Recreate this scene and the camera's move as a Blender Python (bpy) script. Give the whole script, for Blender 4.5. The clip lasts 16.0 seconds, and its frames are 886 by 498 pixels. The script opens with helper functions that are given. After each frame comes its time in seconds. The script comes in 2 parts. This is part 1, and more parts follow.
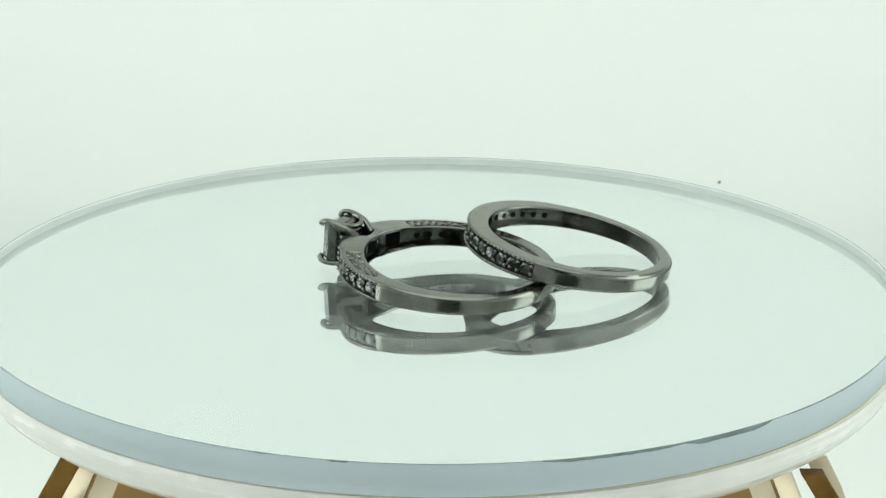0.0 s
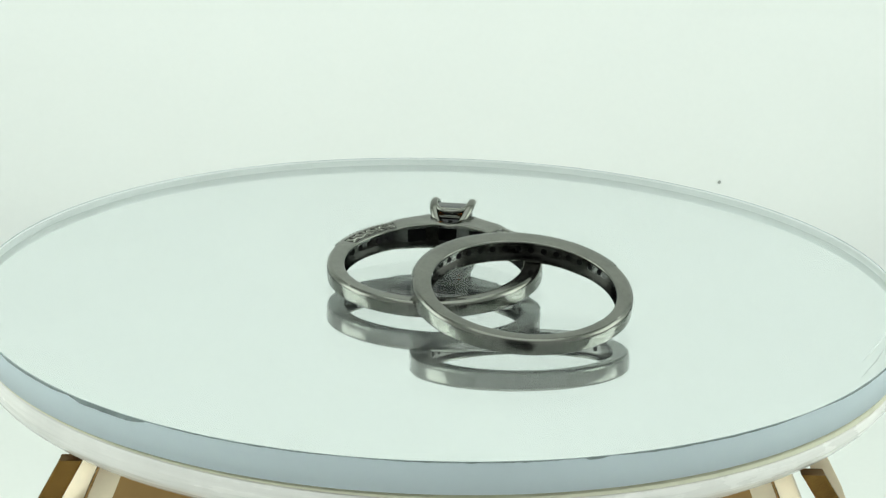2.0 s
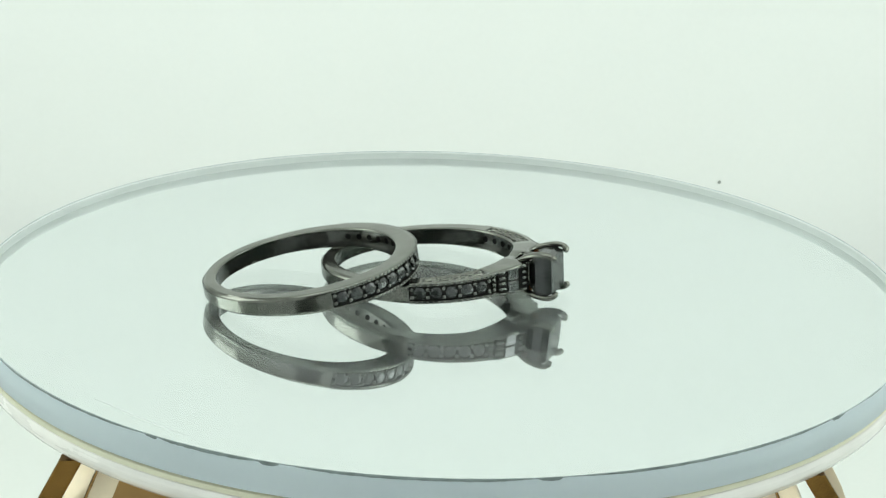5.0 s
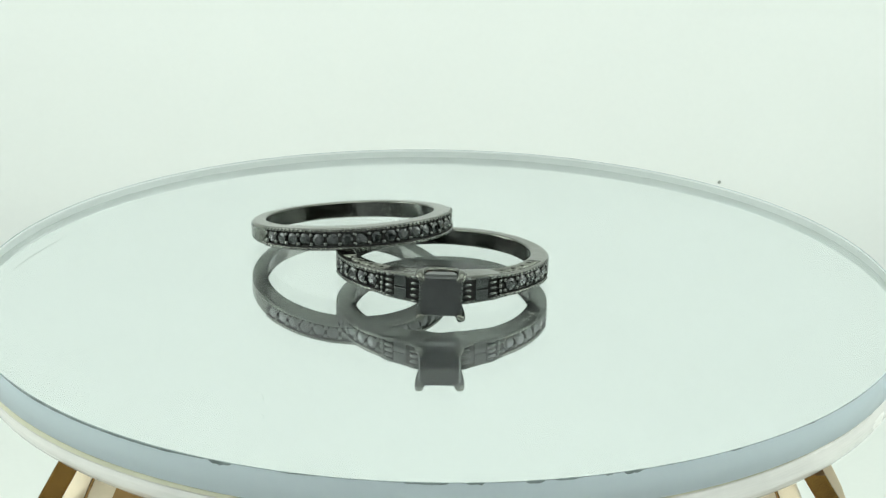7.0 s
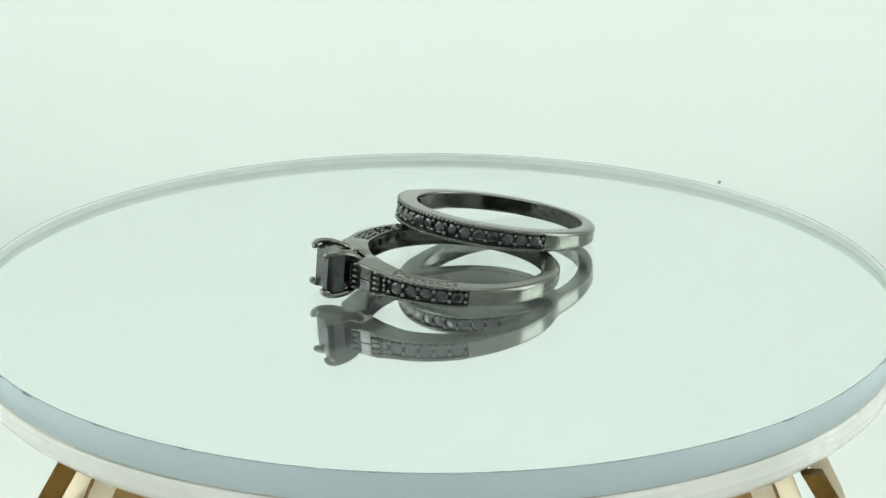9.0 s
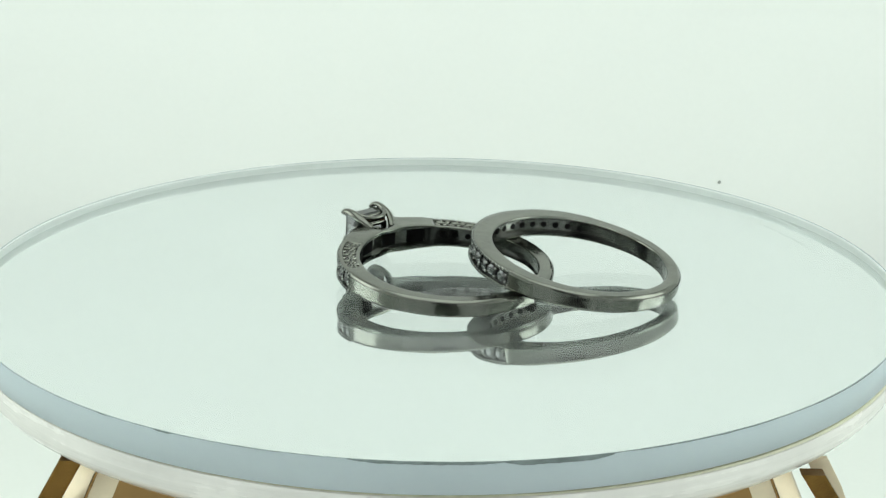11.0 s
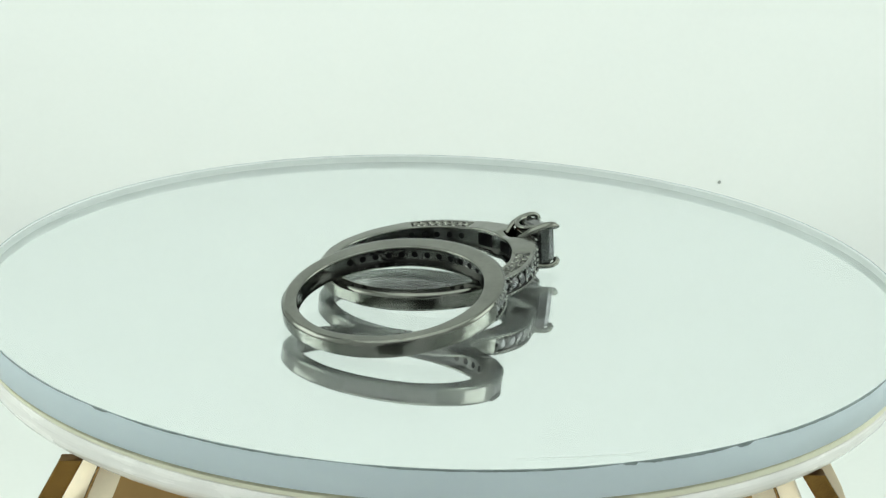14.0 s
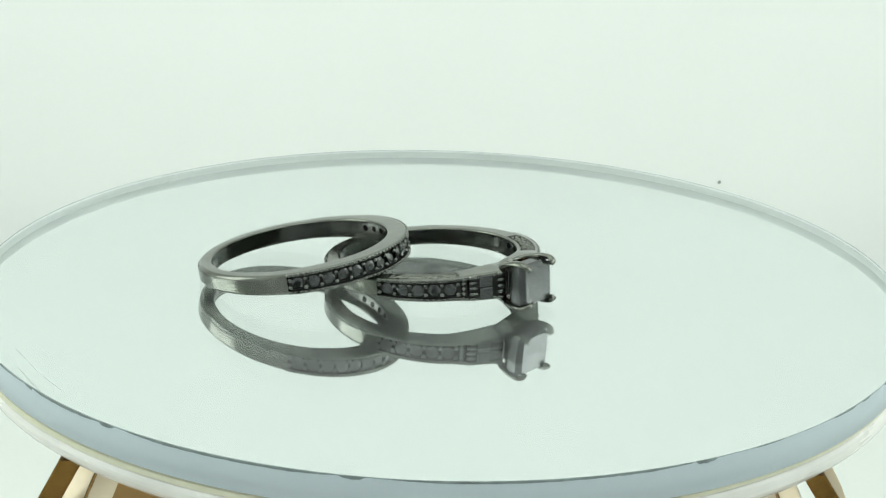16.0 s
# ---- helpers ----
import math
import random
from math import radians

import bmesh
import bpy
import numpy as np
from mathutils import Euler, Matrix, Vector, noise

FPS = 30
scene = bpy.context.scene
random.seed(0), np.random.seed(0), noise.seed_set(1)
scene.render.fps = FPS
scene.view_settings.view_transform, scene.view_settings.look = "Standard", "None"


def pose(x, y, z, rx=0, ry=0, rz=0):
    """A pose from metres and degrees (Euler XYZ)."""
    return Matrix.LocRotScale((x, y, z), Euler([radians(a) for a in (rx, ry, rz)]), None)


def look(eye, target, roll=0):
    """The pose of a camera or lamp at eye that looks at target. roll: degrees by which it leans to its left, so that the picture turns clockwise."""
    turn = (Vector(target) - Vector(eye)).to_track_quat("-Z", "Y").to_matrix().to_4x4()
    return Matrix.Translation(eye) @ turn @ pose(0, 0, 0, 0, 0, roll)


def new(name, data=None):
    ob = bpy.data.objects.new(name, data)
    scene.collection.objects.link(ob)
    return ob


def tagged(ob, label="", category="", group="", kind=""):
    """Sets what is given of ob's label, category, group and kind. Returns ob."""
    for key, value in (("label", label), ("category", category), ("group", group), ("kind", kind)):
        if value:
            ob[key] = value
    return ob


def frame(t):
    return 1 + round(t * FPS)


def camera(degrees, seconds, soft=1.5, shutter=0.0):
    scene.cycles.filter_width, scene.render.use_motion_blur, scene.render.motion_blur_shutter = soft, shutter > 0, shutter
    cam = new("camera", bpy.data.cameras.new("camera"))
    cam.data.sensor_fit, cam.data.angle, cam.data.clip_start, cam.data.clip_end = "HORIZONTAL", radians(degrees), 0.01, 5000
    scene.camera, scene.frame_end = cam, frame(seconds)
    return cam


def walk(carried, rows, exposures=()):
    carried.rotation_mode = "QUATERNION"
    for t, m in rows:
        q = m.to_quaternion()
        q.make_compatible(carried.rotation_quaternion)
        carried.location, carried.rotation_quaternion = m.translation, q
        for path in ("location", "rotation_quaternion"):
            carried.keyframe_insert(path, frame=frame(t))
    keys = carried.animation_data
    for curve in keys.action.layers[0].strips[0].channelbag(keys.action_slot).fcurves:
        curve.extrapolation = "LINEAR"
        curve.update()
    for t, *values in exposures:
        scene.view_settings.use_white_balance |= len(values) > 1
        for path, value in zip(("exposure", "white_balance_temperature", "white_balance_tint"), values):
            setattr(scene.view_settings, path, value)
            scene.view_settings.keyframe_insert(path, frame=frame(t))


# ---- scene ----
# Units in the building functions are millimetres; part() turns them into metres.
MM = 0.001
CLIP = 16.0

# ---- camera ----
cam = camera(25.5, CLIP, soft=1.3)
VIEW = pose(0, -0.1812292, 0.0631328, 90 - 18.369, 0, -0.103) @ pose(0, 0, 0, 0, 0, 1.163)
walk(cam, [(0.0, VIEW), (CLIP, VIEW)], exposures=[(0.0, -0.40), (CLIP, -0.40)])

# the plate turns clockwise at a steady pace and runs a little out of true
SPIN = 0.6019
WOBBLE = Matrix.Rotation(math.hypot(-0.0103, -0.0116), 4, Vector((-0.0103, -0.0116, 0)).normalized())


def turned(t, local):
    return Matrix.Rotation(-SPIN * t, 4, "Z") @ WOBBLE @ local


def lean(x, y, z, nx, ny, turn=0.0):
    """A resting pose on the plate: place in mm, lean as a small turn vector, then a turn about the own axis in degrees."""
    v = Vector((nx, ny, 0))
    return (Matrix.Translation((x * MM, y * MM, z * MM)) @ Matrix.Rotation(v.length, 4, v.normalized())
            @ Matrix.Rotation(radians(turn), 4, "Z"))


PLATE_AT = Matrix.Translation((-0.37 * MM, 0.37 * MM, 0))
SOLITAIRE_AT = lean(1.083, -0.92, 1.40, 0.049, 0.0640, 150.9)
BAND_AT = lean(12.823, 3.322, 2.28, 0.0246, 0.1721, 172.5)

# ---- light ----
world = bpy.data.worlds.new("studio")
scene.world = world
world.use_nodes = True
world.node_tree.nodes["Background"].inputs["Color"].default_value = (0.84, 0.93, 0.89, 1)
world.node_tree.nodes["Background"].inputs["Strength"].default_value = 1.15


def softbox(name, at, target, wide, high, watts, colour):
    data = bpy.data.lights.new(name, "AREA")
    data.shape, data.size, data.size_y = "RECTANGLE", wide, high
    data.energy, data.color = watts, colour
    ob = new(name, data)
    ob.matrix_world = look(at, target)
    return ob


LIGHT = (0.902, 1.0, 0.952)
softbox("ceiling_lamp", (0, 0.0, 0.36), (0, 0.001, 0), 0.34, 0.34, 0.68, LIGHT)
softbox("side_lamp", (-0.235, 0.02, 0.10), (0, 0.02, 0.02), 0.15, 0.20, 0.47, LIGHT)
softbox("side_lamp", (0.235, 0.02, 0.10), (0, 0.02, 0.02), 0.15, 0.20, 0.47, LIGHT)


# ---- materials ----
def material(name, colour, rough=0.5, metal=0.0, ior=1.5, grain=0.0, grain_size=1.0, spread=0.0, stain_size=8.0, rough_spread=0.0,
             stretch=(1, 1, 1), coat=0.0, dent=0.0):
    """A surface with colour variation at two scales and a fine relief. Sizes in mm."""
    m = bpy.data.materials.new(name)
    m.use_nodes = True
    nt = m.node_tree
    b = nt.nodes["Principled BSDF"]
    b.inputs["Metallic"].default_value = metal
    b.inputs["IOR"].default_value = ior
    b.inputs["Coat Weight"].default_value = coat
    where = nt.nodes.new("ShaderNodeTexCoord")
    fit = nt.nodes.new("ShaderNodeMapping")
    fit.inputs["Scale"].default_value = stretch
    nt.links.new(where.outputs["Object"], fit.inputs["Vector"])
    fine = nt.nodes.new("ShaderNodeTexNoise")
    fine.inputs["Scale"].default_value = 1000.0 / grain_size
    fine.inputs["Detail"].default_value = 4
    wide = nt.nodes.new("ShaderNodeTexNoise")
    wide.inputs["Scale"].default_value = 1000.0 / stain_size
    wide.inputs["Detail"].default_value = 5
    nt.links.new(fit.outputs["Vector"], fine.inputs["Vector"])
    nt.links.new(where.outputs["Object"], wide.inputs["Vector"])
    both = nt.nodes.new("ShaderNodeMath")
    both.operation = "MULTIPLY_ADD"
    both.inputs[1].default_value = 0.35
    nt.links.new(fine.outputs["Fac"], both.inputs[0])
    less = nt.nodes.new("ShaderNodeMath")
    less.operation = "MULTIPLY"
    less.inputs[1].default_value = 0.65
    nt.links.new(wide.outputs["Fac"], less.inputs[0])
    nt.links.new(less.outputs[0], both.inputs[2])
    ramp = nt.nodes.new("ShaderNodeMapRange")
    ramp.inputs["From Min"].default_value = 0.3
    ramp.inputs["From Max"].default_value = 0.7
    ramp.inputs["To Min"].default_value = 1 - spread
    ramp.inputs["To Max"].default_value = 1 + spread
    nt.links.new(both.outputs[0], ramp.inputs["Value"])
    tone = nt.nodes.new("ShaderNodeMix")
    tone.data_type, tone.blend_type = "RGBA", "MULTIPLY"
    tone.inputs["Factor"].default_value = 1
    tone.inputs[6].default_value = (*colour, 1)
    nt.links.new(ramp.outputs["Result"], tone.inputs[7])
    nt.links.new(tone.outputs[2], b.inputs["Base Color"])
    rr = nt.nodes.new("ShaderNodeMapRange")
    rr.inputs["From Min"].default_value = 0.3
    rr.inputs["From Max"].default_value = 0.7
    rr.inputs["To Min"].default_value = max(0.0, rough - rough_spread)
    rr.inputs["To Max"].default_value = rough + rough_spread
    nt.links.new(both.outputs[0], rr.inputs["Value"])
    nt.links.new(rr.outputs["Result"], b.inputs["Roughness"])
    if grain:
        bump = nt.nodes.new("ShaderNodeBump")
        bump.inputs["Strength"].default_value = grain
        bump.inputs["Distance"].default_value = 0.05 * grain_size * MM
        nt.links.new(fine.outputs["Fac"], bump.inputs["Height"])
        nt.links.new(bump.outputs["Normal"], b.inputs["Normal"])
        if dent:
            wavy = nt.nodes.new("ShaderNodeBump")
            wavy.inputs["Strength"].default_value = 1.0
            wavy.inputs["Distance"].default_value = dent * MM
            nt.links.new(wide.outputs["Fac"], wavy.inputs["Height"])
            nt.links.new(wavy.outputs["Normal"], bump.inputs["Normal"])
    return m


GUNMETAL = material("black_rhodium", (0.167, 0.169, 0.148), 0.15, 1.0, grain=0.2, grain_size=0.3, spread=0.2, stain_size=2.6, rough_spread=0.06, stretch=(1, 1, 0.12), dent=0.06)
POLISHED = material("black_rhodium_bead", (0.165, 0.17, 0.158), 0.18, 1.0, spread=0.15, stain_size=1.0)
OXIDE = material("oxidised_recess", (0.042, 0.042, 0.04), 0.3, 0.85, grain=0.2, grain_size=0.3, spread=0.3, stain_size=1.0)
# Same rhodium; dim reflections between the hoop's walls are put into a darker colour.
INNER = material("shaded_rhodium", (0.085, 0.087, 0.079), 0.09, 1.0, grain=0.3, grain_size=0.4, spread=0.35, stain_size=1.8, rough_spread=0.06, dent=0.09)
FLOOR = material("satin_channel_floor", (0.13, 0.13, 0.12), 0.2, 1.0, grain=0.3, grain_size=0.4, spread=0.3, stain_size=1.2, rough_spread=0.08)
VOID = material("setting_shadow_black", (0.006, 0.006, 0.006), 0.8, ior=1.08, spread=0.3, stain_size=1.0)
STONE = material("black_diamond", (0.016, 0.020, 0.018), 0.16, 0.0, ior=1.82, spread=0.4, stain_size=1.2, rough_spread=0.05)
CENTRE = material("black_diamond_centre", (0.012, 0.014, 0.013), 0.15, 0.0, ior=1.78, grain=0.2, grain_size=0.8, spread=0.5, stain_size=1.6, rough_spread=0.1)
PAPER = material("white_paper", (0.885, 0.895, 0.875), 0.75, grain=0.1, grain_size=1.2, spread=0.015, stain_size=60)
TABLE = material("white_laminate", (0.70, 0.715, 0.685), 0.5, grain=0.08, grain_size=1.0, spread=0.02, stain_size=45)
FABRIC = material("white_tent_fabric", (0.82, 0.84, 0.82), 0.85, grain=0.2, grain_size=1.5, spread=0.02, stain_size=40)
MIRROR = material("silvered_backing", (0.805, 0.825, 0.82), 0.0, 0.93, spread=0.01, stain_size=30)
PLASTIC = material("pearl_white_plastic", (0.84, 0.81, 0.775), 0.22, grain=1.0, grain_size=4, spread=0.16, stain_size=9, rough_spread=0.14, coat=0.5, stretch=(0.25, 0.25, 5.0))
CREAM = material("cream_gasket", (0.70, 0.68, 0.52), 0.4, spread=0.08, stain_size=6)
BRASS = material("polished_brass", (0.21, 0.115, 0.033), 0.18, 1.0, grain=0.4, grain_size=1.2, spread=0.3, stain_size=2.5, rough_spread=0.07)
# Pale gold; on the drum's corners it holds the reflection of white walls.
PALE_LIT_BRASS = material("pale_lit_gold", (0.85, 0.73, 0.55), 0.48, 0.6, grain=0.1, grain_size=1.5, spread=0.08, stain_size=6, rough_spread=0.08)
DRUM = material("gold_sheet", (0.40, 0.25, 0.10), 0.28, 1.0, grain=0.1, grain_size=2.0, spread=0.10, stain_size=7, rough_spread=0.08)
ORANGE_GLINT = material("orange_glint", (0.80, 0.36, 0.12), 0.2, 1.0, spread=0.15, stain_size=1.0)
BLACK = material("camera_black", (0.015, 0.015, 0.016), 0.45, grain=0.3, grain_size=0.8, spread=0.2, stain_size=5)
FROSTED = material("frosted_acrylic_edge", (0.845, 0.94, 1.0), 0.45, grain=0.08, grain_size=1.0, spread=0.03, stain_size=12, rough_spread=0.08)
GROUND_EDGE = material("ground_acrylic_edge", (0.80, 0.83, 0.80), 0.6, spread=0.04, stain_size=10)
BEVEL = material("polished_acrylic_bevel", (0.92, 0.94, 0.92), 0.3, spread=0.03, stain_size=8)
LINT = material("grey_lint", (0.33, 0.34, 0.32), 0.8, spread=0.2, stain_size=1)
DARK_EDGE = material("dark_edge", (0.21, 0.25, 0.25), 0.6, spread=0.4, stain_size=1.5)


FROSTED.node_tree.nodes["Principled BSDF"].inputs["Transmission Weight"].default_value = 0.52


def acrylic():
    m = bpy.data.materials.new("clear_acrylic")
    m.use_nodes = True
    b = m.node_tree.nodes["Principled BSDF"]
    b.inputs["Base Color"].default_value = (0.965, 0.985, 0.985, 1)
    b.inputs["Transmission Weight"].default_value = 1
    b.inputs["Roughness"].default_value = 0.0
    b.inputs["IOR"].default_value = 1.15
    return m


ACRYLIC = acrylic()


# ---- mesh helpers ----
def finish(bm, sharp=38):
    bmesh.ops.recalc_face_normals(bm, faces=bm.faces)
    for f in bm.faces:
        f.smooth = True
    for e in bm.edges:
        if len(e.link_faces) == 2 and e.calc_face_angle(0) > radians(sharp):
            e.smooth = False
    return bm


def part(name, bm, mat, parent=None, label="", at=None, sharp=38, more=()):
    """Links a bmesh as one mesh object under a thing or a part."""
    finish(bm, sharp)
    bmesh.ops.scale(bm, vec=(MM, MM, MM), verts=bm.verts)
    me = bpy.data.meshes.new(name)
    bm.to_mesh(me)
    bm.free()
    me.materials.append(mat)
    for m in more:
        me.materials.append(m)
    ob = new(name, me)
    ob.parent = parent
    if at is not None:
        ob.matrix_basis = at
    return tagged(ob, label)


def again(name, ob, parent, at):
    """One more piece on the mesh of ob."""
    o = new(name, ob.data)
    o.parent = parent
    o.matrix_basis = at
    return o


def local(x, y, z, rot=None):
    return Matrix.Translation((x * MM, y * MM, z * MM)) @ (rot.to_4x4() if rot else Matrix.Identity(4))


def sweep(rows, closed=True):
    """Skin over cross-sections of equal length; each section is a closed loop of points."""
    bm = bmesh.new()
    vs = [[bm.verts.new(p) for p in row] for row in rows]
    n, k = len(vs), len(vs[0])
    for i in range(n if closed else n - 1):
        a, b = vs[i], vs[(i + 1) % n]
        for j in range(k):
            bm.faces.new((a[j], a[(j + 1) % k], b[(j + 1) % k], b[j]))
    if not closed:
        bm.faces.new(vs[0])
        bm.faces.new(list(reversed(vs[-1])))
    return bm


def lathe(profile, steps=128):
    """Turns an open profile of (r, z) about the z axis."""
    bm = bmesh.new()
    rings = []
    for i in range(steps):
        a = 2 * math.pi * i / steps
        rings.append([bm.verts.new((r * math.cos(a), r * math.sin(a), z)) for r, z in profile])
    for i in range(steps):
        a, b = rings[i], rings[(i + 1) % steps]
        for j in range(len(profile) - 1):
            bm.faces.new((a[j], b[j], b[j + 1], a[j + 1]))
    for j in (0, len(profile) - 1):
        if profile[j][0] < 1e-6:
            bmesh.ops.pointmerge(bm, verts=[r[j] for r in rings], merge_co=(0, 0, profile[j][1]))
    return bm


def tube(points, radii, sides=8):
    """A round bar along points, with its own radius at each."""
    pts = [Vector(p) for p in points]
    rows = []
    side = None
    for i, p in enumerate(pts):
        d = (pts[min(i + 1, len(pts) - 1)] - pts[max(i - 1, 0)]).normalized()
        if side is None:
            side = d.orthogonal().normalized()
        side = (side - d * side.dot(d)).normalized()
        up = d.cross(side)
        rows.append([p + (side * math.cos(a) + up * math.sin(a)) * radii[i] for a in (2 * math.pi * k / sides for k in range(sides))])
    return sweep(rows, closed=False)


def strap(points, widths, thick, out, sides=14):
    """A flattened bar along points, broad across the direction out."""
    pts = [Vector(p) for p in points]
    rows = []
    for i, p in enumerate(pts):
        d = (pts[min(i + 1, len(pts) - 1)] - pts[max(i - 1, 0)]).normalized()
        broad = d.cross(Vector(out)).normalized()
        flat = broad.cross(d)
        deep = min(thick, widths[i])
        rows.append([p + broad * widths[i] * math.cos(a) + flat * deep * math.sin(a) for a in (2 * math.pi * k / sides for k in range(sides))])
    return sweep(rows, closed=False)


def box(x0, x1, y0, y1, z0, z1, bevel=0.0, segments=2):
    bm = bmesh.new()
    bmesh.ops.create_cube(bm, size=1)
    bmesh.ops.scale(bm, vec=(x1 - x0, y1 - y0, z1 - z0), verts=bm.verts)
    bmesh.ops.translate(bm, vec=((x0 + x1) / 2, (y0 + y1) / 2, (z0 + z1) / 2), verts=bm.verts)
    if bevel:
        bmesh.ops.bevel(bm, geom=list(bm.edges), offset=bevel, segments=segments, affect="EDGES")
    return bm


def ball(r, squash=1.0):
    bm = bmesh.new()
    bmesh.ops.create_icosphere(bm, subdivisions=1, radius=r)
    bmesh.ops.scale(bm, vec=(squash, 1, 1), verts=bm.verts)
    return bm


def merge(bms):
    out = bmesh.new()
    for b in bms:
        me = bpy.data.meshes.new("joined")
        b.to_mesh(me)
        b.free()
        out.from_mesh(me)
        bpy.data.meshes.remove(me)
    return out


def polar(r, deg, z=0.0):
    return Vector((r * math.cos(radians(deg)), r * math.sin(radians(deg)), z))


# ---- the studio ----
tagged(part("table", box(-262, 262, -262, 226, -90, -76, 2.0), TABLE), "off-white laminate table top under the stand", "table", kind="structure")
tagged(part("backdrop", box(-262, 262, 238, 240, -120, 380), PAPER), "plain white paper backdrop behind the table", "backdrop", kind="structure")
lint = ball(0.45)
bmesh.ops.scale(lint, vec=(1, 0.3, 0.9), verts=lint.verts)
bmesh.ops.translate(lint, vec=(62.0, 237.8, -59.05), verts=lint.verts)
tagged(part("lint", lint, LINT), "tiny grey fleck stuck on the white backdrop", "lint")
for nm, x in (("wall_west", -252), ("wall_east", 250)):
    tagged(part(nm, box(x, x + 2, -250, 237, -74, 378), FABRIC), "white translucent fabric side of the photo tent", "wall", kind="structure")
tagged(part("ceiling", box(-252, 252, -250, 237, 381, 383), FABRIC), "white fabric top of the photo tent", "ceiling", kind="structure")


def photo_camera():
    """The black camera behind the lens; the rings mirror it."""
    root = new("photo_camera")
    root.matrix_basis = VIEW
    tagged(root, "black photo camera in front of the open tent", "camera")
    part("body", box(-52, 52, -26, 78, 30, 70, 6), BLACK, root)
    upright = VIEW.inverted()
    part("tripod_column", tube([(0, -238, 24), (0, -238, -40), (0, -238, -75.9)], [9, 9, 14], 16), BLACK, root, at=upright)
    part("tripod_foot", box(-45, 45, -258, -218, -75.9, -71, 1.5), BLACK, root, at=upright)
    part("lens_barrel", lathe([(0, 14), (22, 14), (27, 8), (28, 8), (29, 10), (29, 30), (31, 31), (31, 40), (0, 40)], 48), BLACK, root)


photo_camera()


# ---- the turntable ----
def stand():
    root = tagged(new("turntable_stand"), "polished gold stand with angular legs under the turning plate", "turntable")
    # flared drum of gold sheet with narrow chamfers at its corners
    corner = [(26.0, 30.0), (28.0, 29.1), (28.06, 28.8), (28.2, 28.8), (28.28, 28.95), (29.9, 27.2), (30.0, 26.0)]
    outline = []
    for k in range(4):
        turn = Matrix.Rotation(-math.pi / 2 * k, 2)
        outline += [turn @ Vector((-x, -y)) for x, y in (corner if k % 2 == 0 else [(y, x) for x, y in reversed(corner)])]
    rows = [[Vector((v.x * k, v.y * k, z)) for v in outline] for k, z in ((1.0, -6.3), (1.13, -15.0), (1.26, -30.0), (1.34, -52.0), (1.36, -75.5))]
    bm = sweep(rows, closed=False)
    bm.faces.ensure_lookup_table()
    n = len(outline)
    for i in range(len(rows) - 1):
        for j in range(n):
            span = (outline[(j + 1) % n] - outline[j]).length
            # corner facets of the same sheet: bright reflection put into a paler colour
            if 1.0 < span < 5.0:
                bm.faces[i * n + j].material_index = 1
    part("drum", bm, DRUM, root, "flared gold drum, bright reflections coloured into its chamfered corners", sharp=8, more=(PALE_LIT_BRASS,))
    for x, y, start, knee_out, knee_z, foot_out, foot_y in ((-1, -1, 30.6, 34.35, -13.0, 31.5, 41), (1, -1, 31.75, 33.3, -8.5, 34.5, 34),
                                                            (-1, 1, 30.6, 34.35, -13.0, 31.5, 41), (1, 1, 31.75, 33.3, -8.5, 34.5, 34)):
        top, knee, foot = Vector((x * start, y * 30.4, -6.1)), Vector((x * knee_out, y * 30.5, knee_z)), Vector((x * foot_out, y * foot_y, -75.5))
        rows = []
        for p, w in ((top, 1.0), (knee, 1.0), (foot, 1.0)):
            rows.append([p + Vector((w * a, 0.7 * b, 0)) for a, b in ((-.85, -1), (.85, -1), (1, -.85), (1, .85), (.85, 1), (-.85, 1), (-1, .85), (-1, -.85))])
        part("leg", sweep(rows, closed=False), BRASS, root, "angular polished gold leg", sharp=20)
        if x < 0:
            continue
        rows = []
        for p in (Vector((x * 32.7, y * 27.2, -6.2)), Vector((x * 34.0, y * 27.4, -8.6)), Vector((x * 35.7, y * 27.6, -13.0)), Vector((x * 37.9, y * 33, -75.5))):
            rows.append([p + Vector((0.95 * a, 0.35 * b, 0)) for a, b in ((-1, -1), (1, -1), (1, 1), (-1, 1))])
        part("leg_plate", sweep(rows, closed=False), PALE_LIT_BRASS, root, "pale gold strip behind the leg", sharp=20)
    return root


stand()

plate = tagged(new("mirror_plate"), "round clear acrylic mirror plate turning on the stand", "turntable plate")
R, THICK = 45.0, 2.8
SURF, SILVER = -0.23, -1.73   # levels of the upper face and of the mirror inside the rim
part("slab", lathe([(0, SURF), (R - 0.13, SURF), (R - 0.13, SURF - 0.03)], 256), ACRYLIC, plate, "clear acrylic slab", sharp=30)
rim = lathe([(R - 0.13, -0.03), (R - 0.04, -0.03), (R, -0.1), (R, -THICK + 0.08), (R - 0.06, -THICK), (R - 0.13, -THICK), (R - 0.13, SURF), (R - 0.13, -0.03)], 256)
for f in rim.faces:
    if math.hypot(*f.calc_center_median().xy) < R - 0.1:
        f.material_index = 2 if f.calc_center_median().z > SURF else 1
part("rim", rim, FROSTED, plate, "bluish frosted acrylic edge", sharp=50, more=(GROUND_EDGE, BEVEL))
part("mirror_backing", lathe([(0, SILVER), (R - 0.13, SILVER), (R - 0.13, -THICK - 0.05), (0, -THICK - 0.05)], 256), MIRROR, plate, "silvered mirror backing", sharp=30)


def squeezed(a):
    """Height of the glue line under the plate at an angle: a wedge, all but closed on one side."""
    return max(0.02, 0.345 + 0.345 * math.cos(radians(a - 50)))


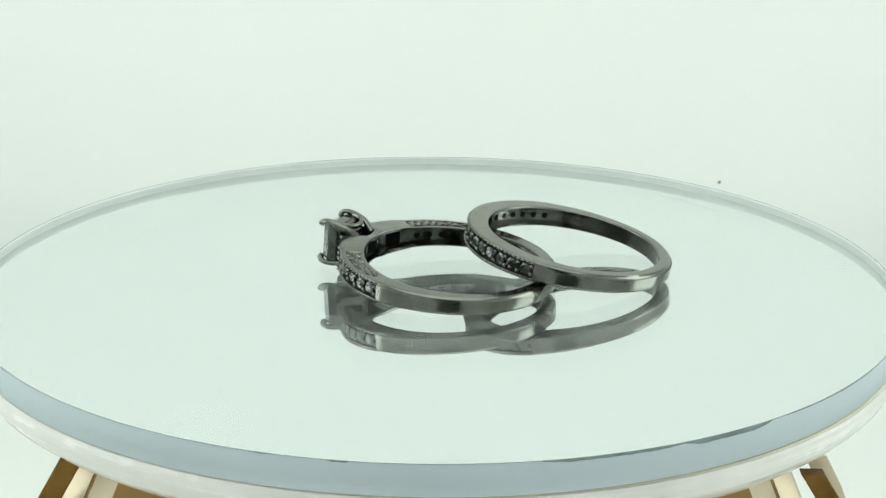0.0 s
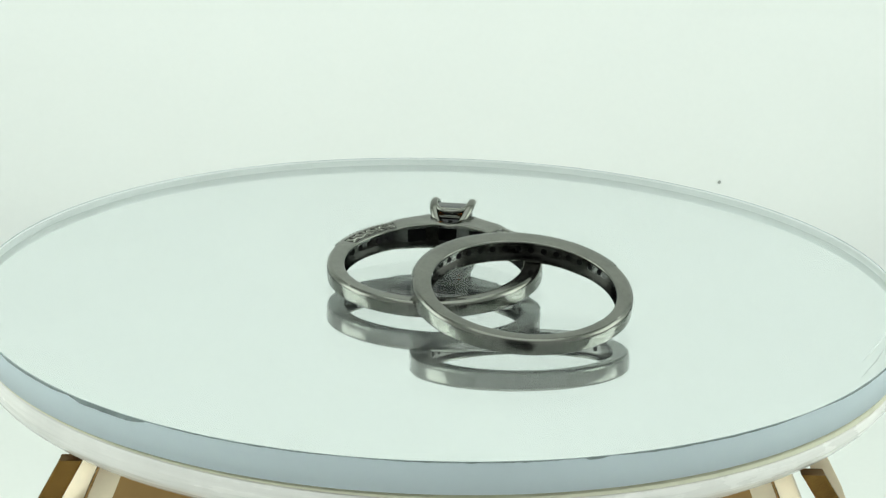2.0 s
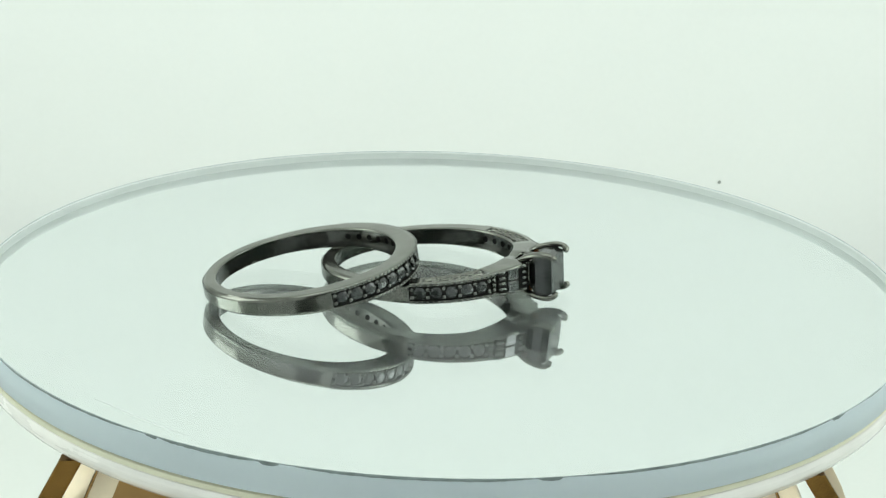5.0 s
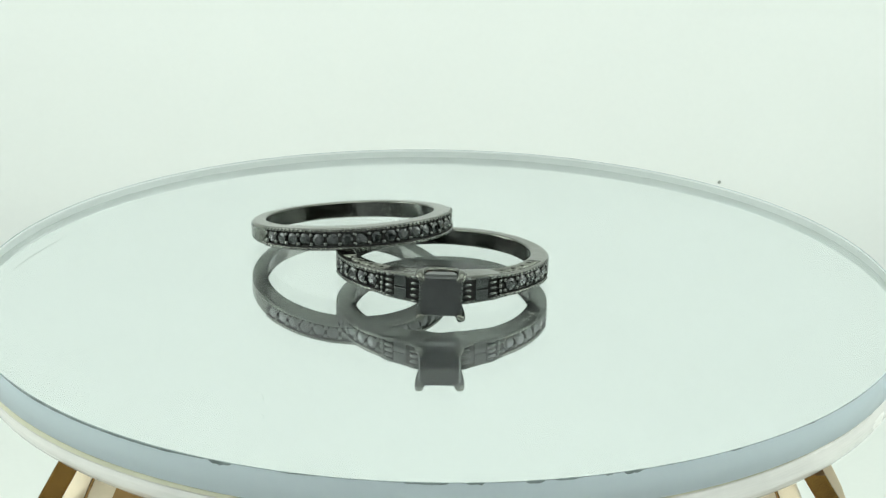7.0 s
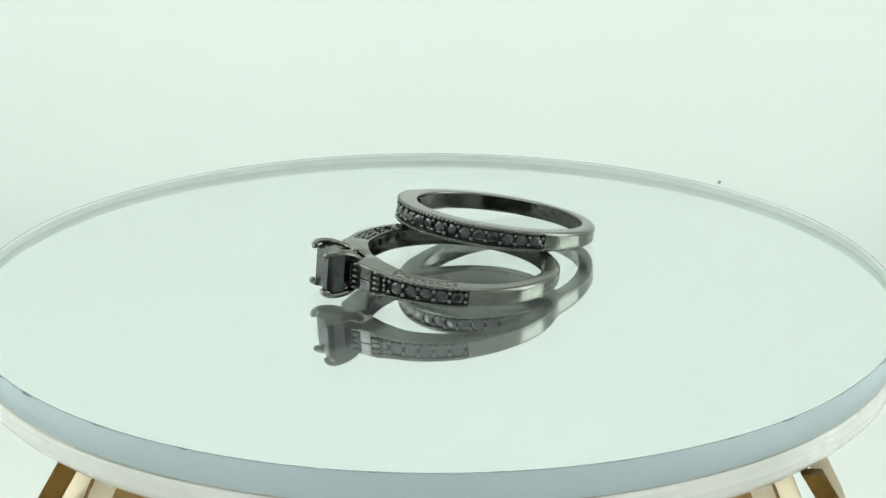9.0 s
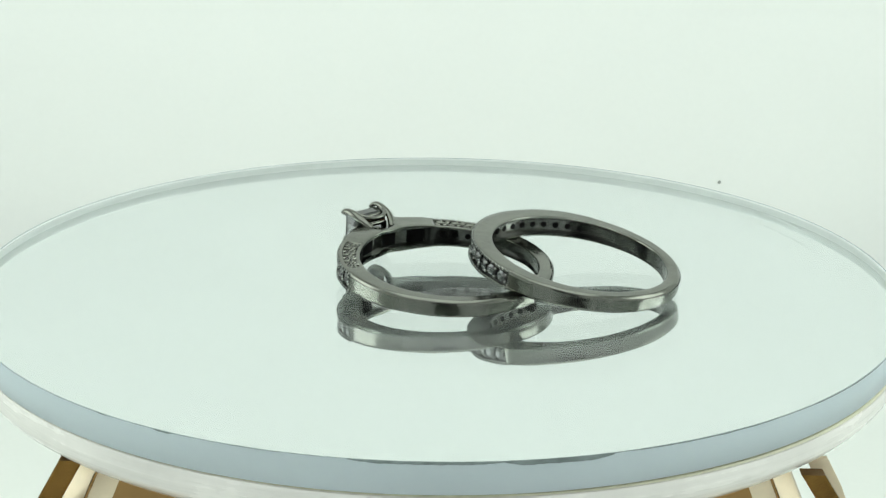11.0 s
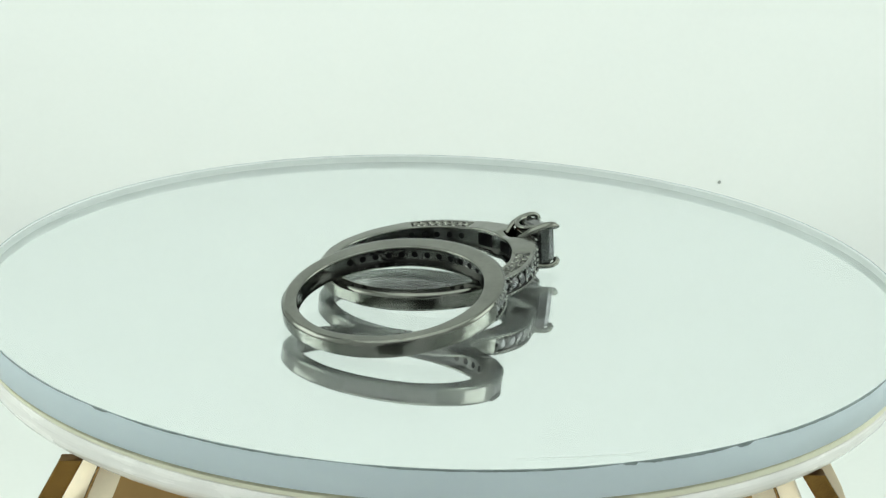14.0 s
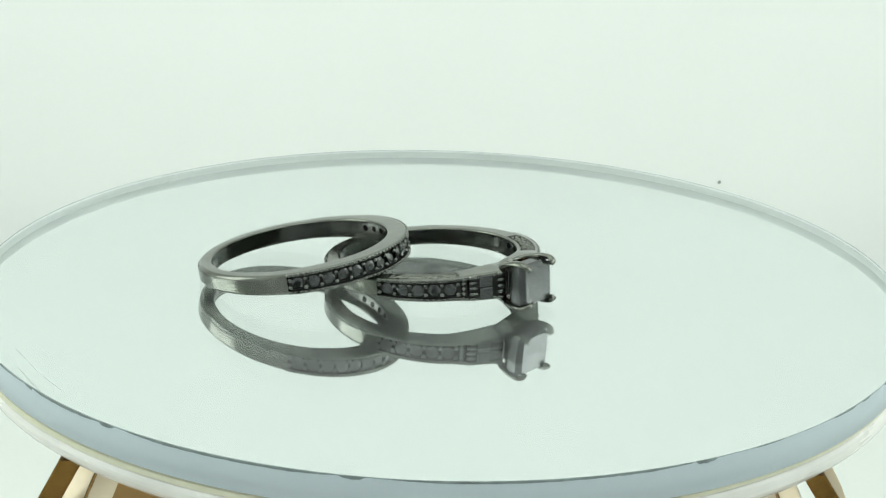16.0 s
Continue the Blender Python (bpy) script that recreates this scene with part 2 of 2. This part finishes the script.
def gasket():
    rows = []
    for i in range(160):
        a = 360 * i / 160
        top, h = -THICK - 0.052, squeezed(a)
        open_joint = 0.2 * max(0.0, math.cos(radians(a - 5)))
        rows.append([polar(r, a, z) for r, z in ((40, top), (43.9, top), (43.9, top - open_joint), (44.6, top - open_joint), (44.8, top - open_joint - 0.25 * (h - open_joint)), (44.87, top - h + 0.01), (40, top - h + 0.01))])
    part("gasket", sweep(rows), CREAM, plate, "cream glue line, wider on one side")


def platform():
    rows = []
    for i in range(160):
        a = 360 * i / 160
        top, b = -THICK - 0.052 - squeezed(a), 0.30 * math.cos(radians(a - 104))
        rows.append([polar(r, a, z) for r, z in ((0.5, top), (44.72, top), (44.9, top - 0.1), (44.98, top - 0.3), (44.98, -4.5 + b), (44.8, -5.0 + b), (44.4, -5.5 + b), (43.8, -5.98 + b), (42.6, -6.38 + b), (40, -6.5 + b), (0.5, -6.5))])
    part("platform", sweep(rows), PLASTIC, plate, "pearly white plastic platform")


gasket()
platform()


def edge_mark(lo, hi, high, ragged):
    """A dark stretch of the upper edge: chips, and the bevel's dark refraction put into colour."""
    n = max(6, int((hi - lo) / 0.4))
    depth = 0.0015 if hi - lo > 140 else 0.006
    rows = []
    for i in range(n + 1):
        a = lo + (hi - lo) * i / n
        fade = 1.3 * min(1.0, 0.35 + 4.0 * min(i, n - i) / n)
        k = high * fade * (1 - ragged * random.random())
        rows.append([polar(R + depth, a, -0.02 - k), polar(R + depth, a, -0.015), polar(R - 0.045, a, depth), polar(R - 0.07, a, -0.03 - k * 0.3)])
    part("edge_mark", sweep(rows, closed=False), DARK_EDGE, plate, "dark line of chips and bevel refraction", sharp=60)


for edge_span in ((285, 492, 0.05, 0.6), (132, 284, 0.018, 0.8), (281, 296.5, 0.20, 0.2), (296.5, 307.6, 0.34, 0.2), (309, 328, 0.09, 0.5), (331, 353.5, 0.10, 0.5), (353.6, 356, 0.16, 0.4), (357, 380, 0.13, 0.4),
             (24, 50.5, 0.15, 0.3), (51, 52.6, 0.2, 0.4), (52.7, 64.2, 0.22, 0.3), (64.2, 66.4, 0.26, 0.4), (68, 91.5, 0.19, 0.2), (92, 94.5, 0.24, 0.4), (97, 128, 0.17, 0.2), (128.5, 131, 0.26, 0.4),
             (136, 140, 0.08, 0.6), (148.5, 152.9, 0.16, 0.5), (154.6, 156.4, 0.17, 0.5), (160.5, 162.4, 0.2, 0.4), (163.4, 166.1, 0.13, 0.6), (168.6, 169.4, 0.1, 0.5),
             (170.6, 172.7, 0.2, 0.5), (183, 184.7, 0.09, 0.5), (194.5, 195.5, 0.08, 0.5), (214, 217, 0.05, 0.7), (252, 254, 0.08, 0.7), (259.8, 262, 0.12, 0.4), (268, 274, 0.04, 0.7)):
    edge_mark(*edge_span)


def scratch(points, width):
    part("scratch", tube([(x, y, SURF + 0.004) for x, y in points], [width * 0.3] + [width] * (len(points) - 2) + [width * 0.3], 4), SCRATCH, plate, "fine pale scratch")


SCRATCH = material("scratch", (0.75, 0.78, 0.76), 0.7, spread=0.1, stain_size=2)
scratch([(32.6, 27.4), (31.4, 28.7), (29.1, 31.3), (27.0, 33.4), (24.8, 35.3)], 0.035)
scratch([(-19.5, 26.9), (-18.6, 26.5), (-17.6, 26.3)], 0.025)
# ---- the rings ----
def blend(a, pairs):
    """Linear steps between (angle, value) pairs."""
    if a <= pairs[0][0]:
        return pairs[0][1]
    for (a0, v0), (a1, v1) in zip(pairs, pairs[1:]):
        if a <= a1:
            return v0 + (v1 - v0) * (a - a0) / max(a1 - a0, 1e-9)
    return pairs[-1][1]


def ring_body(angles, form, pale_floor=False):
    """A hoop whose section changes round it. form(deg) gives inner and outer radius, half width, and the depths of the
    inner groove, the outer channel and the side recess. The last flag gives the groove's floor a lighter finish."""
    rows = []
    for deg in angles:
        ri, ro, h, g, c, s = form(abs(deg))
        bv = 0.16 if c > 0 else blend(abs(deg), [(74, 0.3), (120, 0.48), (180, 0.55)])
        zc, zg = h - 0.32, h * 0.64
        dome = 0.03 if c == 0 else 0.0
        step = min(g, 0.09)
        inside = [(ri + g, zg * 0.5), (ri + g, zg), (ri + step, zg + 0.02), (ri + step, zg + 0.08), (ri, zg + 0.11), (ri - 0.01, zg + 0.18),
                  (ri + 0.01, h - 0.1), (ri + 0.05, h - 0.04), (ri + 0.12, h - 0.008), (ri + 0.2, h)]
        side = [(ri + 0.38, h - s), (ro - 0.44, h - s), (ro - 0.4, h)]
        corner = [(ro - bv * (1 - math.sin(radians(k))), h - bv * (1 - math.cos(radians(k)))) for k in (12, 35, 60, 88)]
        face = [(ro - dome * 0.4, zc), (ro - c - 0.5 * dome, zc - 0.04), (ro - c, zc * 0.5)]
        half = inside + side + corner + face
        loop = half + [(r, -z) for r, z in reversed(half)]
        rows.append([polar(r, deg, z) for r, z in loop])
    bm = sweep(rows)
    bm.faces.ensure_lookup_table()
    n = len(half)
    k = 2 * n
    for i, deg in enumerate(angles):
        g, c, s = form(abs(deg))[3:]
        for j in range(k):
            q = j if j < n else k - 2 - j
            if c > 0 and q >= n - 3:
                bm.faces[i * k + j].material_index = 1
            elif pale_floor and q in (-1, 0) and g > 0.3:
                bm.faces[i * k + j].material_index = 3
            # inside faces and side recess: their dimness is put into the colour
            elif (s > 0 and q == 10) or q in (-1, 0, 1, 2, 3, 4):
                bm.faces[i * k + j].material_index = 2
    return bm


def angles_with(steps, breaks):
    """Even angles round the hoop plus close pairs at the breaks."""
    out = [-180 + 360 * i / steps for i in range(steps)]
    for b in breaks:
        for sgn in (-1, 1):
            out = [a for a in out if abs(a - sgn * b) > 0.7] + [sgn * b - 0.25, sgn * b + 0.25]
    return sorted(out)


def round_stone(r=0.63):
    """Faceted round stone, its axis along x."""
    bm = bmesh.new()
    n = 8
    levels = [(0.19, 0.54, 0.5), (0.08, 0.93, 0.0), (0.0, 1.0, 0.5), (-0.3, 0.45, 0.0)]
    rings = [[bm.verts.new((x, r * k * math.cos(2 * math.pi * (i + o) / n), r * k * math.sin(2 * math.pi * (i + o) / n))) for i in range(n)] for x, k, o in levels]
    bm.faces.new(rings[0])
    bm.faces.new(rings[-1])
    for q, (a, b) in enumerate(zip(rings, rings[1:])):
        up = levels[q][2] > levels[q + 1][2]
        for i in range(n):
            j = (i + 1) % n
            if up:
                bm.faces.new((a[i], b[i], b[j]))
                bm.faces.new((a[i], b[j], a[j]))
            else:
                bm.faces.new((a[i], b[i], a[j]))
                bm.faces.new((a[j], b[i], b[j]))
    return bm


def square_stone(w, h, top, wall, depth, table=0.78, bulge=0.0):
    """Square-cut stone, its axis along x: table, crown, upright wall and pavilion; bulge breaks its sides into upright facets."""
    bm = bmesh.new()
    levels = [(top, table, 0), (top * 0.45, 0.94, 0), (0, 1.0, 0), (-wall, 0.98, 1), (-wall - depth * 0.5, 0.7, 1), (-wall - depth, 0.25, 0)]
    cut = 0.09
    rings = []
    for x, k, b in levels:
        e = 1 + bulge * b
        corner = [(-1 + cut, -1), (-0.35, -e), (0.35, -e), (1 - cut, -1)]
        pts = []
        for q in range(4):
            pts += corner
            corner = [(-v, u) for u, v in corner]
        rings.append([bm.verts.new((x, w * k * u, h * k * v)) for u, v in pts])
    bm.faces.new(rings[0])
    bm.faces.new(rings[-1])
    n = len(rings[0])
    for a, b in zip(rings, rings[1:]):
        for i in range(n):
            bm.faces.new((a[i], a[(i + 1) % n], b[(i + 1) % n], b[i]))
    return bm


def milgrain(parent, spans, radius, height, size, step):
    """Two rows of tiny beads along both edges of the channel, joined."""
    beads = []
    for lo, hi in spans:
        n = int((hi - lo) * math.pi / 180 * 10.3 / step)
        for i in range(n + 1):
            a = lo + (hi - lo) * i / n
            for s in (-1, 1):
                b = ball(size)
                bmesh.ops.translate(b, vec=polar(radius(abs(a)), a, s * height(abs(a))), verts=b.verts)
                beads.append(b)
    ob = part("milgrain", merge(beads), POLISHED, parent, "fine beaded milgrain edge", sharp=80)
    return tagged(ob, kind="stuff")


def hole_piece(r, wide=None):
    """The dark back of a setting, seen inside the hoop; its axis points to the centre."""
    bm = bmesh.new()
    if wide is None:
        rim = [(0.0, r * math.cos(2 * math.pi * i / 12), r * math.sin(2 * math.pi * i / 12)) for i in range(12)]
    else:
        rim = [(0.0, y, z) for y, z in ((-wide, -r), (wide, -r), (wide, r), (-wide, r))]
    lip = [bm.verts.new((0.05, p[1], p[2])) for p in rim]
    face = [bm.verts.new((-0.03, p[1] * 0.96, p[2] * 0.96)) for p in rim]
    n = len(rim)
    for i in range(n):
        bm.faces.new((lip[i], lip[(i + 1) % n], face[(i + 1) % n], face[i]))
    bm.faces.new(face)
    return bm


def set_stones(root, places, radius, width, holes, inner):
    """Round stones with a pair of bead prongs in each gap, and the openings behind them."""
    stone = bead = hole = None
    for lo, hi, n in places:
        step = (hi - lo) / n
        for i in range(n):
            a = lo + step * (i + 0.5)
            turn = Matrix.Rotation(radians(a), 3, "Z")
            p = polar(radius(abs(a)) - 0.2, a)
            spin = Matrix.Rotation(random.uniform(0, 6.3), 3, "X") @ Matrix.Rotation(random.uniform(-0.2, 0.2), 3, "Y") @ Matrix.Rotation(random.uniform(-0.2, 0.2), 3, "Z")
            if stone is None:
                stone = part("stone", round_stone(), STONE, root, "round black diamond", sharp=5)
                stone.matrix_basis = local(*p, turn @ spin)
            else:
                again("stone", stone, root, local(*p, turn @ spin))
            if holes:
                hp = polar(inner(abs(a)) - 0.012, a)
                if hole is None:
                    hole = part("setting_hole", hole_piece(0.31), VOID, root, "dark hole behind a stone")
                    hole.matrix_basis = local(*hp, turn)
                else:
                    again("setting_hole", hole, root, local(*hp, turn))
        for i in range(n + 1):
            a = lo + step * i
            turn = Matrix.Rotation(radians(a), 3, "Z")
            for s in (-1, 1):
                p = polar(radius(abs(a)) - 0.12, a, s * (width(abs(a)) - 0.64))
                if bead is None:
                    bead = part("bead_prong", ball(0.265), POLISHED, root, sharp=80)
                    bead.matrix_basis = local(*p, turn)
                else:
                    again("bead_prong", bead, root, local(*p, turn))


def band_ring():
    root = tagged(new("wedding_band"), "black rhodium band with black diamonds, leaning on another ring", "ring", "bridal ring set")
    END = 74.5

    def outer(a):
        return blend(a, [(0, 10.3), (END, 10.24), (110, 10.22), (150, 10.3), (180, 10.33)])

    def width(a):
        return blend(a, [(0, 1.1), (50, 1.08), (END, 1.0), (110, 0.9), (180, 0.84)])

    def inner(a):
        return blend(a, [(0, 8.3), (55, 8.36), (95, 8.58), (130, 8.85), (180, 9.0)])

    def form(a):
        on = 1.0 if a < END else 0.0
        g = blend(a, [(0, 0.55), (84, 0.55), (98, 0.22), (125, 0.1), (138, 0.0)])
        return inner(a), outer(a), width(a), g, 0.32 * on, 0.0

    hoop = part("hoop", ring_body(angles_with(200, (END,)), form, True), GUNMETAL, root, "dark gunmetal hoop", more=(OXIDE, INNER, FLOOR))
    milgrain(hoop, [(-END + 0.5, END - 0.5)], lambda a: outer(a) - 0.05, lambda a: width(a) - 0.16, 0.195, 0.5)
    set_stones(root, [(-END + 1.2, END - 1.2, 18)], outer, width, True, lambda a: inner(a) + 0.55)
    # stamped hallmark on the inside, unreadable: three tiny bars
    mark = []
    for i in range(3):
        b = box(-0.008, 0.02, -0.04 - 0.05 * i, 0.05, -0.2 + 0.07 * i, 0.17)
        bmesh.ops.transform(b, matrix=Matrix.Translation(polar(inner(146 + i * 5.0) - 0.005, 146 + i * 5.0)) @ Matrix.Rotation(radians(146 + i * 5.0), 4, "Z"), verts=b.verts)
        mark.append(b)
    part("hallmark", merge(mark), INNER, hoop, "three tiny stamped bars")
    return root


def filigree(root, lo, hi, side, outer, width):
    """Scrolled wires over the recess in the side of the shoulder."""
    wires = []
    z, n = side, 4
    for i in range(n):
        a0, a1 = lo + (hi - lo) * i / n, lo + (hi - lo) * (i + 1) / n
        h = width(abs(a0 + a1) / 2) - 0.15
        rin, rout = 8.92, outer(abs(a0 + a1) / 2) - 0.42
        tall = rout - rin

        def at(u, v):
            return polar(rin + tall * v, a0 + (a1 - a0) * u, z * h)

        # an S-shaped scroll from the lower to the upper edge, with a leaf on each side
        lean = random.uniform(-0.06, 0.06)
        wires.append(tube([at(0.30, 0.34), at(0.22, 0.12), at(0.05, 0.06), at(-0.02 + lean, 0.3), at(0.22, 0.55), at(0.55, 0.5 + lean), at(0.8, 0.6), at(0.98, 0.82), at(0.84, 0.98), at(0.7, 0.86)],
                          [0.10, 0.13, 0.15, 0.16, 0.17, 0.17, 0.17, 0.15, 0.13, 0.10], 6))
        wires.append(tube([at(0.52, 0.0), at(0.62, 0.2), at(0.8, 0.3 + lean), at(0.98, 0.2)], [0.18, 0.17, 0.15, 0.09], 6))
        wires.append(tube([at(0.45, 1.0), at(0.38, 0.82), at(0.22, 0.78 - lean), at(0.06, 0.92)], [0.18, 0.17, 0.15, 0.09], 6))
    part("filigree", merge(wires), GUNMETAL, root, "scrolled filigree in the side of the shoulder", sharp=60)


def solitaire_ring():
    root = tagged(new("engagement_ring"), "black rhodium ring with a square black diamond, lying on the mirror", "ring", "bridal ring set")
    END, BLOCK, GAP = 77.0, 29.0, 7.5

    def outer(a):
        return blend(a, [(0, 9.35), (GAP - 1.2, 9.5), (GAP - 0.5, 9.8), (GAP + 0.3, 11.1), (GAP + 1.3, 11.34), (BLOCK, 10.74), (BLOCK + 3, 10.66), (END, 10.48), (100, 10.44), (180, 10.42)])

    def width(a):
        return blend(a, [(0, 1.22), (GAP, 1.34), (GAP + 0.5, 1.36), (BLOCK - 3, 1.26), (BLOCK + 7, 1.11), (END, 1.0), (105, 0.9), (180, 0.82)])

    def inner(a):
        return blend(a, [(0, 8.4), (55, 8.46), (95, 8.66), (135, 8.92), (180, 9.0)])

    def form(a):
        on = 1.0 if BLOCK + 0.2 < a < END else 0.0
        g = blend(a, [(0, 0.55), (80, 0.55), (96, 0.22), (125, 0.1), (140, 0.0)])
        return inner(a), outer(a), width(a), g, 0.32 * on if on else (0.07 if GAP + 0.2 < a < END else 0.0), 0.11 * (1.0 if BLOCK + 4 < a < END - 6 else 0.0)

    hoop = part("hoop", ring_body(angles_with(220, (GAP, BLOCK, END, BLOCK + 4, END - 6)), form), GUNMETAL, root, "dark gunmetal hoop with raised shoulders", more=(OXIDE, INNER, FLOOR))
    milgrain(hoop, [(-END + 0.5, -BLOCK - 1), (BLOCK + 1, END - 0.5)], lambda a: outer(a) - 0.05, lambda a: width(a) - 0.16, 0.195, 0.5)
    set_stones(root, [(-END + 1.2, -BLOCK - 5.5, 5), (BLOCK + 5.5, END - 1.2, 5)], outer, width, True, lambda a: inner(a) + 0.55)
    for s in (-1, 1):
        for z in (-1, 1):
            filigree(hoop, s * (BLOCK + 5), s * (END - 7), z, outer, width)
    # shoulder blocks: two square stones between columns of beads
    baguette = bead = dark = None
    dot = next(o for o in root.children if o.name.startswith("bead_prong"))
    for s in (-1, 1):
        for z in (-1, 1):
            p, turn = polar(outer(20.3) + 0.03, s * 20.3, z * 0.60), Matrix.Rotation(radians(s * 28.8), 3, "Z")
            if baguette is None:
                baguette = part("square_stone", square_stone(0.66, 0.55, 0.06, 0.1, 0.2, 0.88), STONE, root, "small square black diamond", sharp=5)
                baguette.matrix_basis = local(*p, turn)
            else:
                again("square_stone", baguette, root, local(*p, turn))
        for a in (12.4, 26.8):
            n = 5
            for i in range(n):
                w = width(a) - 0.2
                p = polar(outer(a) + 0.04, s * a, -w + 2 * w * i / (n - 1))
                turn = Matrix.Rotation(radians(s * (a + 8.5)), 3, "Z")
                if bead is None:
                    lug = ball(0.25)
                    bmesh.ops.scale(lug, vec=(1, 2.2, 0.8), verts=lug.verts)
                    bead = part("bar_prong", lug, POLISHED, root, sharp=80)
                    bead.matrix_basis = local(*p, turn)
                else:
                    again("bar_prong", bead, root, local(*p, turn))
        for i in range(5):
            w = width(32) - 0.22
            again("bead_prong", dot, root, local(*polar(outer(32.0) - 0.1, s * 31.6, -w + 2 * w * i / 4)))
    for a in (-20.3, 0, 20.3):
        at = local(*polar(inner(0) + 0.55 - 0.012, a), Matrix.Rotation(radians(a), 3, "Z"))
        if dark is None:
            dark = part("setting_hole", hole_piece(0.68, 0.95), VOID, root, "dark square opening inside the hoop", at=at)
        else:
            again("setting_hole", dark, root, at)
    # the head
    rail = []
    for k, u in ((1.15, 10.9), (1.66, 11.75)):
        loop = [(u, k, k), (u, -k, k), (u, -k, -k), (u, k, -k)]
        for a, b in zip(loop, loop[1:] + loop[:1]):
            rail.append(tube([a, b], [0.22, 0.22], 8))
    rail.append(tube([(9.4, 0, 0), (10.2, 0, 0), (10.9, 0, 0)], [0.5, 0.42, 1.1], 12))
    for z in (-1, 1):
        saddle = [(12.3, 1.72, 2.02), (11.6, 1.55, 2.0), (11.0, 1.15, 1.92), (10.7, 0.55, 1.84), (10.62, 0, 1.82)]
        saddle += [(u, -v, w) for u, v, w in reversed(saddle[:-1])]
        rail.append(tube([(u, v, z * w) for u, v, w in saddle], [0.26] * 9, 10))
    head = part("basket", merge(rail), GUNMETAL, root, "square basket under the centre stone", sharp=50)
    part("centre_stone", square_stone(2.02, 1.98, 0.62, 0.95, 1.5, 0.89, 0.035), CENTRE, head, "square-cut black diamond", at=local(12.85, 0, 0), sharp=5)
    # added bars: the orange glint below the stone, put into colour
    glint_bars = [box(10.85, 11.25, y - 0.2, y + 0.2, -1.7, 1.7, 0.08) for y in (-0.95, 0.95)]
    part("stone_glint", merge(glint_bars), ORANGE_GLINT, head, "orange bars that stand in for the glint under the stone")
    for y in (-1, 1):
        for z in (-1, 1):
            ctrl = [(9.7, 1.15, 0.95), (10.4, 1.5, 1.4), (11.0, 1.72, 1.78), (11.8, 1.86, 2.02), (12.5, 1.93, 2.14), (13.1, 1.96, 2.14), (13.5, 1.95, 2.04), (13.76, 1.8, 1.84), (13.8, 1.56, 1.58)]
            wide = [0.32, 0.38, 0.42, 0.44, 0.42, 0.4, 0.4, 0.37, 0.24]
            part("prong", strap([(u, y * v, z * w) for u, v, w in ctrl], wide, 0.27, (0, 0.35 * y, z)), GUNMETAL, head, sharp=80)
    return root


band = band_ring()
solitaire = solitaire_ring()


# ---- what turns ----
def motions():
    steps = 64
    for thing, at in ((plate, PLATE_AT), (solitaire, SOLITAIRE_AT), (band, BAND_AT)):
        walk(thing, [(CLIP * i / steps, turned(CLIP * i / steps, at)) for i in range(steps + 1)])


motions()
